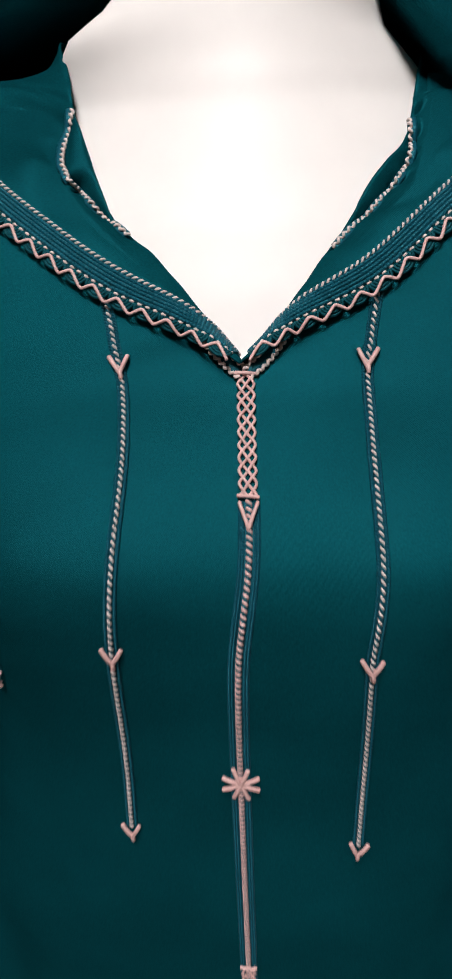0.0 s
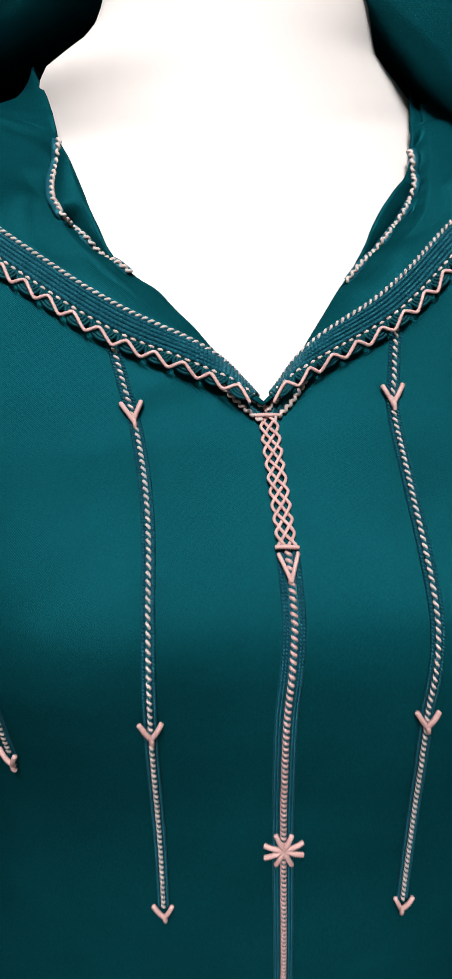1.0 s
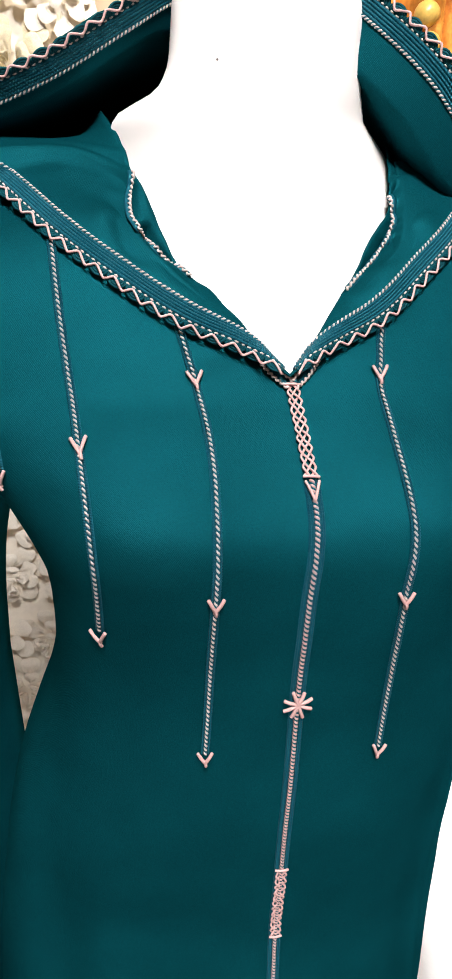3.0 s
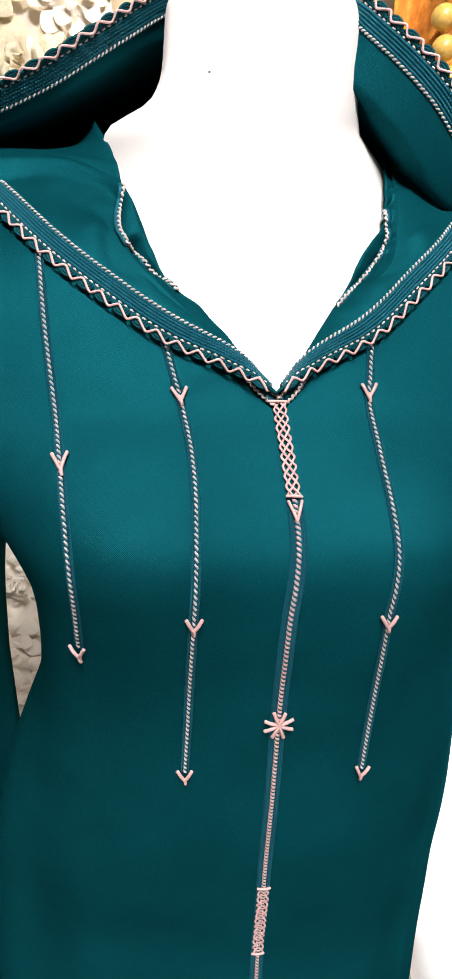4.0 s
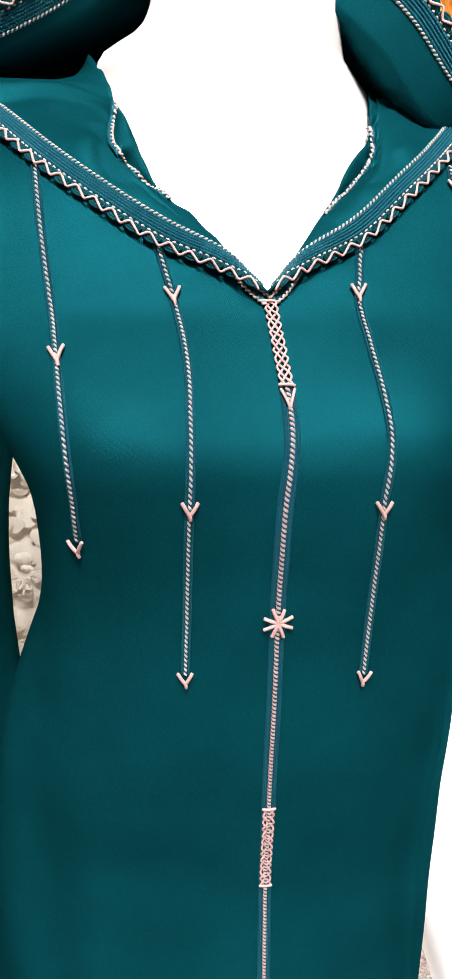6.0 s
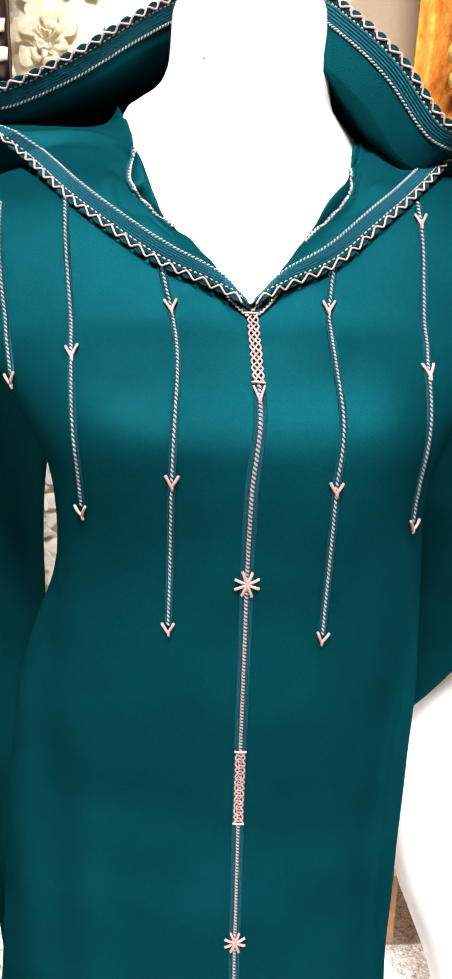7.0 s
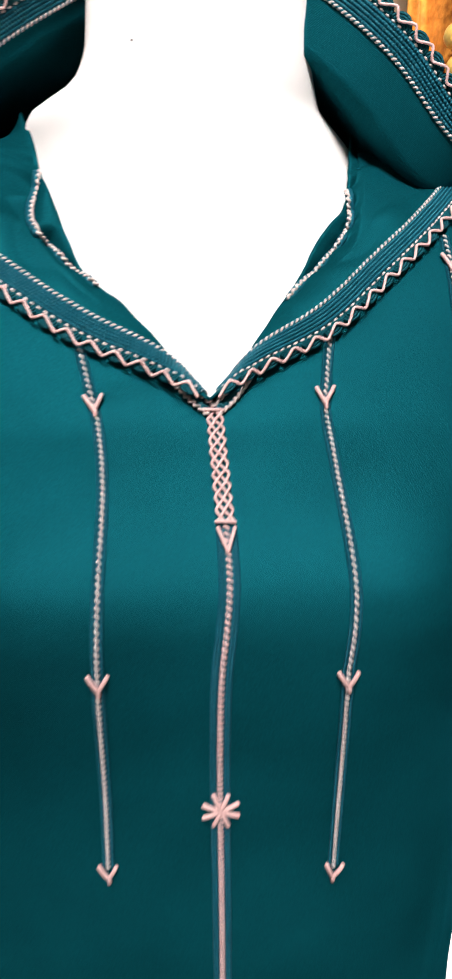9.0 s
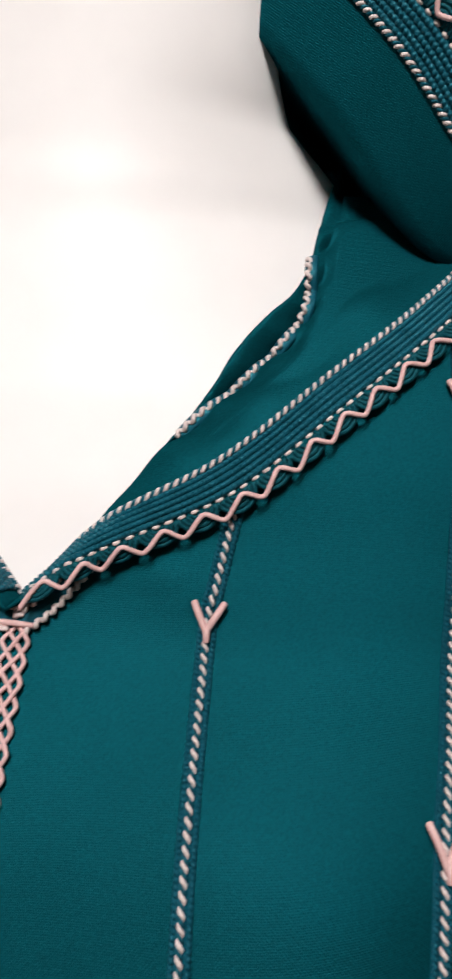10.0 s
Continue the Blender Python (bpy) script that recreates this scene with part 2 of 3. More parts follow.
def thicken(ob, depth, offset=-1.0):
    mod = ob.modifiers.new("thickness", "SOLIDIFY")
    mod.thickness, mod.offset = depth, offset
    return ob


def rounded(ob, width, segments=3):
    mod = ob.modifiers.new("rounded", "BEVEL")
    mod.width, mod.segments, mod.limit_method = width, segments, "ANGLE"
    return ob


# ---- the room ----
X0, X1, Y0, Y1, H = -2.2, 2.2, -2.6, 1.75, 3.2


def slab(name, lo, hi, mat, label):
    s = Shape()
    s.box(lo, hi)
    return tagged(s.done(name, mat, smooth=False), label, "wall", kind="structure")


floor_ob = slab("floor", (X0, Y0, -0.1), (X1, Y1, 0.0), tile_mat, "speckled pinkish brown terrazzo shop floor")
floor_ob["category"] = "floor"
slab("wall_north", (X0, Y1, 0), (X1, Y1 + 0.12, H), plaster, "cream painted plaster wall behind the mannequin")
# Unseen sides close the room; their dark colour holds bounce light down.
slab("wall_south", (X0, Y0 - 0.12, 0), (X1, Y0, H), dark_south_wall, "plain grey shop wall out of view, kept dark to cut bounce light")
slab("wall_east", (X1, Y0 - 0.12, 0), (X1 + 0.12, Y1 + 0.12, H), dark_unseen_wall, "plain taupe shop wall out of view, kept dark to cut bounce light")
slab("wall_west", (X0 - 0.12, Y0 - 0.12, 0), (X0, Y1 + 0.12, H), dark_unseen_wall, "plain taupe shop wall out of view, kept dark to cut bounce light")
ceil_ob = slab("ceiling", (X0 - 0.12, Y0 - 0.12, H), (X1 + 0.12, Y1 + 0.12, H + 0.1), dark_unseen_wall, "plain taupe shop ceiling out of view, kept dark to cut bounce light")
ceil_ob["category"] = "ceiling"

# ---- the robe's body ----
#        z      half width, front depth, back depth, squareness
BODY = [(0.05, 0.255, 0.200, 0.200, 2.2), (0.40, 0.205, 0.150, 0.170, 2.3), (0.62, 0.182, 0.104, 0.145, 2.1), (0.73, 0.180, 0.092, 0.135, 2.1),
        (0.842, 0.181, 0.090, 0.125, 2.15), (0.927, 0.180, 0.104, 0.115, 2.4), (1.05, 0.170, 0.122, 0.105, 2.8), (1.12, 0.164, 0.1308, 0.105, 3.1), (1.15, 0.165, 0.1350, 0.105, 3.1),
        (1.17, 0.167, 0.1364, 0.105, 3.2), (1.192, 0.1745, 0.1362, 0.105, 3.2), (1.212, 0.185, 0.1318, 0.105, 3.2), (1.244, 0.207, 0.113, 0.105, 3.2), (1.27, 0.232, 0.091, 0.105, 3.0),
        (1.30, 0.290, 0.066, 0.125, 2.6), (1.335, 0.325, 0.055, 0.125, 2.5), (1.365, 0.315, 0.053, 0.110, 2.5), (1.39, 0.275, 0.051, 0.090, 2.5),
        (1.42, 0.205, 0.045, 0.060, 2.5), (1.45, 0.150, 0.038, 0.045, 2.4)]
# the shoulders lean back
AXIS = [(1.28, 0.45), (1.31, 0.4505), (1.335, 0.455), (1.365, 0.466), (1.39, 0.479), (1.42, 0.497), (1.45, 0.513)]
# the side panel flares more on the wearer's right
FLARE = [(0.05, 0.05), (0.55, 0.066), (0.75, 0.056), (0.90, 0.038), (0.98, 0.026), (1.03, 0.013), (1.065, 0.003), (1.09, 0.0)]
FLARE_LEFT = [(0.05, -0.012), (0.45, -0.010), (0.60, -0.005), (0.72, 0.0), (0.85, 0.001), (0.95, 0.002), (1.08, 0.003), (1.13, 0.0)]
OPENING = [(1.300, 0.0), (1.320, 0.020), (1.345, 0.044), (1.373, 0.074), (1.39, 0.090), (1.42, 0.100), (1.45, 0.105)]


def half_width(x, z):
    return interp(BODY, z)[0] + interp(FLARE if x < 0 else FLARE_LEFT, z)[0]


def bust(x, z):
    return sum(0.016 * math.exp(-((x - s * 0.105) / 0.048) ** 2 / 2 - ((z - 1.225) / 0.045) ** 2 / 2) for s in (-1, 1))


def drape(x, z):
    """Shallow folds of the hanging cloth."""
    low = max(0.0, min(1.0, (1.15 - z) / 0.35))
    side = min(1.0, abs(x) / 0.17) ** 3
    d = low * side * 0.0035 * math.sin(x * 95 + 2.2 * z + 0.6)
    d += low * 0.0014 * math.sin(x * 41 + 1.7 + z * 3)
    pleat = max(0.0, min(1.0, (1.10 - z) / 0.12))
    d += pleat * (0.0055 * math.exp(-((x - 0.148) / 0.006) ** 2) - 0.002 * math.exp(-((x - 0.128) / 0.010) ** 2))
    lean = (x - 0.085) - (1.06 - z) * 0.55
    d += 0.0022 * math.exp(-(lean / 0.011) ** 2) * math.exp(-((z - 0.98) / 0.07) ** 2)
    for side in (-1, 1):
        u, w = side * x - 0.045, z - 1.318
        d += 0.0016 * math.exp(-((w + 0.35 * u) / 0.006) ** 2 - (u / 0.03) ** 2)
        d -= 0.0012 * math.exp(-((w + 0.55 * u + 0.014) / 0.007) ** 2 - (u / 0.03) ** 2)
    d += 0.0012 * math.sin(x * 23 + z * 19) * math.sin(z * 27 - x * 9)
    return d


def front_y(x, z):
    a, b, _, n = interp(BODY, z)
    a = half_width(x, z)
    k = max(0.0, 1 - min(1.0, abs(x) / a) ** n)
    return interp(AXIS, z)[0] - b * k ** (1 / n) - bust(x, z) - drape(x, z)


def on_front(x, z, off=0.0):
    """A place on the robe's front and the outward normal there."""
    e = 0.002
    p = np.array((x, front_y(x, z), z))
    dx = np.array((2 * e, front_y(x + e, z) - front_y(x - e, z), 0))
    dz = np.array((0, front_y(x, z + e) - front_y(x, z - e), 2 * e))
    n = np.cross(dx, dz)
    n /= np.linalg.norm(n)
    if n[1] > 0:
        n = -n
    return p + n * off, n


robe = thing("hooded_robe", "dark teal hooded robe with rose braid trim on a mannequin", "robe")


def robe_body():
    rows = []
    for z in np.r_[np.arange(0.05, 1.0, 0.02), np.arange(1.0, 1.4501, 0.006)]:
        a, b, back, n = interp(BODY, z)
        w = interp(OPENING, z)[0] if z > 1.30 else 0.0
        f0 = math.asin(min(1.0, (w / a)) ** (n / 2))
        row = []
        for k in range(221):
            f = f0 + (2 * math.pi - 2 * f0) * k / 220
            sx, cy = math.sin(f), math.cos(f)
            aa = half_width(sx, z)
            x = aa * math.copysign(abs(sx) ** (2 / n), sx)
            if cy >= 0:
                y = front_y(x, z)
                if abs(x) > aa * 0.999:
                    y = min(y, interp(AXIS, z)[0])
            else:
                y = interp(AXIS, z)[0] + back * abs(cy) ** (2 / n) - bust(x, z) * (1 - abs(cy)) - drape(x, z) * (1 - abs(cy))
            row.append(np.array((x, y, z)))
        rows.append(row)
    s = Shape()
    s.grid(rows)
    ob = s.done("robe_body", fabric, robe)
    bm = bmesh.new()
    bm.from_mesh(ob.data)
    bmesh.ops.remove_doubles(bm, verts=bm.verts, dist=0.0003)
    bmesh.ops.recalc_face_normals(bm, faces=bm.faces)
    bm.to_mesh(ob.data)
    bm.free()
    thicken(ob, 0.0016)
    return ob


robe_body()


# ---- sleeves ----
def sleeve(side, rings):
    """rings: centre x, y, z, half width across, half depth, tilt of the ring in degrees."""
    s = Shape()
    rows = []
    path = spline(rings, 60)
    for i, (cx, cy, cz, rw, rd, tilt) in enumerate(path):
        row = []
        for k in range(72):
            a = 2 * math.pi * k / 72
            fold = 1 + 0.05 * math.sin(3 * a + 1.0 + i * 0.04) * min(1, i / 25)
            u, v = rw * math.cos(a) * fold, rd * math.sin(a) * fold
            row.append(np.array((side * (cx + u * math.cos(radians(tilt))), cy + v, cz - u * math.sin(radians(tilt)))))
        rows.append(row)
    s.grid(rows, closed=True)
    ob = s.done("sleeve", fabric, robe)
    thicken(ob, 0.0016)
    return ob


SLEEVE = [(0.17, 0.500, 1.32, 0.038, 0.036, 60), (0.205, 0.525, 1.27, 0.050, 0.040, 45), (0.254, 0.640, 1.18, 0.060, 0.042, 20),
          (0.312, 0.740, 1.05, 0.076, 0.046, 0), (0.350, 0.785, 0.915, 0.094, 0.050, -22), (0.360, 0.800, 0.795, 0.130, 0.050, -52)]
SLEEVE_LONG = [(0.17, 0.500, 1.32, 0.038, 0.036, 60), (0.205, 0.525, 1.27, 0.050, 0.040, 45), (0.258, 0.640, 1.18, 0.060, 0.042, 20),
               (0.311, 0.740, 1.05, 0.071, 0.045, 4), (0.316, 0.765, 0.905, 0.066, 0.045, 0), (0.296, 0.750, 0.74, 0.056, 0.042, 0),
               (0.262, 0.680, 0.55, 0.052, 0.040, 0), (0.255, 0.660, 0.40, 0.052, 0.042, 0)]
sleeve(1, SLEEVE)
sleeve(-1, SLEEVE_LONG)


# ---- mannequin ----
def mannequin():
    #        z      half width on each side, front depth, back depth, centre y
    form = [(1.02, 0.140, 0.140, 0.095, 0.080, 0.46), (1.12, 0.145, 0.145, 0.118, 0.090, 0.46), (1.18, 0.150, 0.150, 0.125, 0.095, 0.46),
            (1.244, 0.158, 0.158, 0.108, 0.098, 0.465), (1.30, 0.165, 0.165, 0.077, 0.095, 0.475), (1.335, 0.165, 0.162, 0.067, 0.088, 0.478),
            (1.365, 0.150, 0.146, 0.060, 0.080, 0.482), (1.39, 0.132, 0.128, 0.058, 0.070, 0.489), (1.42, 0.120, 0.122, 0.054, 0.062, 0.494),
            (1.44, 0.112, 0.112, 0.0520, 0.060, 0.497), (1.455, 0.109, 0.102, 0.049, 0.058, 0.497), (1.467, 0.107, 0.090, 0.0445, 0.057, 0.494),
            (1.477, 0.100, 0.0800, 0.0395, 0.056, 0.490), (1.485, 0.083, 0.0775, 0.036, 0.056, 0.487), (1.494, 0.0722, 0.0750, 0.0345, 0.056, 0.486),
            (1.51, 0.0658, 0.0740, 0.0332, 0.056, 0.485), (1.53, 0.0640, 0.0740, 0.0328, 0.056, 0.485), (1.545, 0.0628, 0.0730, 0.0325, 0.055, 0.485),
            (1.556, 0.0590, 0.0695, 0.0305, 0.052, 0.485), (1.562, 0.0525, 0.0630, 0.027, 0.045, 0.485), (1.564, 0.0450, 0.0480, 0.022, 0.035, 0.485),
            (1.565, 0.004, 0.004, 0.003, 0.003, 0.485)]
    rows = []
    zs = list(np.linspace(1.02, 1.54, 90)) + list(np.linspace(1.543, 1.565, 24))
    for z in zs:
        left, right, b, back, cy = interp(form, z)
        row = []
        for k in range(96):
            f = 2 * math.pi * k / 96
            c, s_ = math.cos(f), math.sin(f)
            # the shoulders thin out towards their ends
            thin = 1 + 1.1 * max(0.0, 1 - abs(z - 1.44) / 0.055)
            c = math.copysign(abs(c) ** thin, c)
            row.append(np.array(((right if s_ > 0 else left) * s_, cy - (b if c > 0 else back) * c, z)))
        rows.append(row)
    s = Shape()
    # hidden stand under the cloth
    stand = [(0.0, 0.15), (0.012, 0.15), (0.02, 0.02), (0.85, 0.02), (0.9, 0.11), (1.02, 0.13)]
    low = []
    for z, r in stand:
        low.append([np.array((r * math.sin(2 * math.pi * k / 96), 0.46 - r * 0.7 * math.cos(2 * math.pi * k / 96), z)) for k in range(96)])
    s.grid(low + rows, closed=True)
    ob = s.done("mannequin", skin)
    return tagged(ob, "white headless shop mannequin with a rounded flat neck top", "mannequin")


mannequin()


# ---- hood and collar ----
EDGE_R = [(0.0, 0.376, 1.303), (0.032, 0.386, 1.3175), (0.074, 0.394, 1.3355), (0.112, 0.407, 1.366), (0.154, 0.431, 1.401), (0.192, 0.462, 1.436),
          (0.214, 0.456, 1.452), (0.1696, 0.440, 1.464), (0.1307, 0.442, 1.509), (0.094, 0.458, 1.545), (0.062, 0.485, 1.574), (0.0, 0.535, 1.600)]
EDGE_L = [(0.0, 0.376, 1.303), (-0.032, 0.386, 1.3175), (-0.072, 0.392, 1.3335), (-0.112, 0.405, 1.3585), (-0.154, 0.427, 1.389), (-0.204, 0.460, 1.433),
          (-0.262, 0.472, 1.473), (-0.204, 0.470, 1.4885), (-0.1505, 0.470, 1.512), (-0.100, 0.478, 1.544), (-0.058, 0.502, 1.573), (0.0, 0.535, 1.600)]
SEAM_L = [(0.003, 0.389, 1.3015), (-0.019, 0.398, 1.327), (-0.047, 0.416, 1.357), (-0.079, 0.434, 1.381), (-0.098, 0.447, 1.406), (-0.0950, 0.461, 1.434),
          (-0.1010, 0.484, 1.458), (-0.112, 0.514, 1.480), (-0.108, 0.545, 1.480), (-0.080, 0.572, 1.470), (-0.04, 0.582, 1.465), (0.0, 0.585, 1.460)]
SEAM_R = [(0.003, 0.389, 1.3015), (0.024, 0.398, 1.327), (0.048, 0.416, 1.357), (0.075, 0.433, 1.381), (0.0915, 0.448, 1.402), (0.0930, 0.460, 1.424),
          (0.0980, 0.480, 1.446), (0.104, 0.510, 1.468), (0.098, 0.542, 1.468), (0.075, 0.570, 1.462), (0.04, 0.580, 1.460), (0.0, 0.585, 1.460)]
FACING = {-1: [(-0.060, 0.4215, 1.367), (-0.068, 0.426, 1.374), (-0.0735, 0.431, 1.387), (-0.081, 0.439, 1.405), (-0.0885, 0.449, 1.425), (-0.0945, 0.4585, 1.4340)],
          1: [(0.050, 0.4165, 1.361), (0.0605, 0.423, 1.377), (0.0665, 0.428, 1.388), (0.0765, 0.435, 1.4005), (0.086, 0.444, 1.4095), (0.0915, 0.455, 1.4185)]}
# how far the cloth between seam and edge swells: x, y, z
SWELL = [(0, -0.003, 0.003), (0, -0.005, 0.005), (0, -0.005, 0.006), (0, -0.003, 0.008), (0, 0.002, 0.010), (0, 0.018, 0.012),
         (0, 0.035, 0.004), (0.02, 0.19, -0.010), (0.02, 0.25, -0.005), (0.015, 0.25, 0.0), (0.008, 0.24, 0.0), (0, 0.22, 0.0)]
# the turned strip of lining along the upper edge, by half
STRIP = {1: (-0.034, 0.018, -0.037), -1: (0.009, 0.022, -0.027)}


def even(points, count=12):
    """A half loop sampled so that its n-th control point lies at n / 11."""
    p = np.array(points, float)
    q = np.vstack([2 * p[0] - p[1], p, 2 * p[-1] - p[-2]])
    out = []
    for u in np.linspace(0, len(p) - 1, (len(p) - 1) * count + 1):
        k = min(int(u), len(p) - 2)
        t = u - k
        a, b, c, d = q[k:k + 4]
        out.append(0.5 * (2 * b + (c - a) * t + (2 * a - 5 * b + 4 * c - d) * t * t + (3 * b - a - 3 * c + d) * t**3))
    return np.array(out)


class Half:
    """One half of the hood: seam, edge and the cloth between them."""

    def __init__(self, edge, seam, side):
        self.edge, self.seam, self.side = even(edge), even(seam), side
        for i in range(6, 62):
            # the edge lies on the chest and lifts off at the shoulder
            near = min(1.0, (i - 6) / 6, (62 - i) / 14)
            x, y, z = self.edge[i]
            self.edge[i][1] = y * (1 - near) + (front_y(x, z) - 0.0025) * near
        self.swell = even([(x * side, y, z) for x, y, z in SWELL])
        self.run = np.r_[0, np.cumsum(np.linalg.norm(np.diff(self.edge, axis=0), axis=1))]
        self.length = self.run[-1]

    def cloth(self, i, v):
        """Place at loop station i (may be fractional), v from seam (0) to edge (1)."""
        k = min(int(i), len(self.edge) - 2)
        t = i - k
        e, s, w = (a[k] * (1 - t) + a[k + 1] * t for a in (self.edge, self.seam, self.swell))
        deep = min(1.0, max(0.0, (i - 62) / 18))
        ripple = 0.0022 * math.sin(i * 0.42 + 3.0 * v) * math.sin(math.pi * min(1.0, v / 0.7)) ** 2 * min(1.0, max(0.0, (i - 20) / 20)) if v < 0.7 else 0.0
        ripple += 0.0015 * math.sin(i * 0.9 - 6 * v + self.side) * max(0.0, 1 - v / 0.45) * min(1.0, i / 30)
        front = s * (1 - v) + e * v + w * 4 * v * (1 - v) + np.array((0.0, -ripple, ripple * 0.6))
        if abs(front[0]) > interp(OPENING, front[2])[0] and 1.302 < front[2] < 1.44:
            front[1] = min(front[1], front_y(front[0], front[2]) - 0.0022)
        if deep == 0.0:
            return front
        top = max(0.0, (k - 108) / 24)
        strip = np.array(STRIP[self.side]) * (1 - top) + np.array((0, 0.020, -0.040)) * top
        q = e + strip
        if v > 0.72:
            f = (v - 0.72) / 0.28
            inner = q * (1 - f) + e * f
        else:
            f = v / 0.72
            inner = s * (1 - f) + q * f + w * math.sin(math.pi * f) ** (0.6 + 1.2 * (1 - f) * min(1.0, max(0.0, (88 - i) / 14)))
        return front * (1 - deep) + inner * deep

    def last(self, i):
        """Where the cloth ends, under the lace."""
        return 1 - 0.0055 / max(0.02, np.linalg.norm(self.cloth(i, 0.8) - self.cloth(i, 1.0)) / 0.2)

    def station(self, run):
        return float(np.interp(run, self.run, np.arange(len(self.edge))))

    def at(self, run, d, off=0.0):
        """Place at a length along the edge, d inwards from it, off above the cloth; with tangent, inward way and normal."""
        i = self.station(min(max(run, 0.0005), self.length - 0.0005))
        e = self.cloth(i, 1.0)
        t = self.cloth(min(i + 0.3, len(self.edge) - 1.001), 1.0) - self.cloth(max(i - 0.3, 0), 1.0)
        t /= np.linalg.norm(t)
        span = np.linalg.norm(self.cloth(i, 0.8) - e) / 0.2
        v = max(0.0, 1 - max(d, 0) / max(span, 0.02))
        p = self.cloth(i, v)
        inward = self.cloth(i, max(0.0, v - 0.1)) - self.cloth(i, min(1.0, v + 0.1))
        inward -= t * (inward @ t)
        inward /= np.linalg.norm(inward) + 1e-9
        n = np.cross(t, inward) * self.side
        if d < 0:
            p = e + inward * d
        return p + n * off, t, inward, n


halves = [Half(EDGE_R, SEAM_R, 1), Half(EDGE_L, SEAM_L, -1)]

hood = new("hood")
hood.parent = robe
hood["label"] = "wide hood lying open round the neck, its edge trimmed with scalloped braid"


def hood_cloth():
    loop = [(h, i) for h, order in ((halves[0], range(0, 133)), (halves[1], range(131, -1, -1))) for i in order]
    inner = []
    for h, i in loop:
        inner.append([h.cloth(i, v) for v in np.linspace(0, h.last(i), 41)])
    s = Shape()
    s.grid(inner)
    thicken(s.done("hood_lining", fabric, hood), 0.0012, 1.0)
    outer = []
    for h, i in loop:
        if i < 58:
            continue
        e = h.cloth(i, h.last(i))
        k = max(0.0, min(1.0, (i - 84) / 16)) if h.side < 0 else min(1.0, (i - 58) / 30)
        fade = max(0.0, min(1.0, (128 - i) / 22))
        lean = -0.03 * fade if h.side < 0 else 0.0
        puff = 0.05 + 0.065 * fade if h.side < 0 else 0.05 - 0.062 * fade
        row = []
        for v in np.linspace(0, 1, 25):
            back = np.array((e[0] * 0.75 - 0.01, 0.68, max(1.16, e[2] - 0.24)))
            mid = np.array((lean, 0.14, puff)) * k
            row.append(e * (1 - v) ** 1.0 + back * v + mid * 4 * v * (1 - v) + np.array((0, 0.004, 0)) * min(1, 10 * v))
        outer.append(row)
    s = Shape()
    s.grid(outer)
    thicken(s.done("hood_shell", fabric, hood), 0.0012)


hood_cloth()


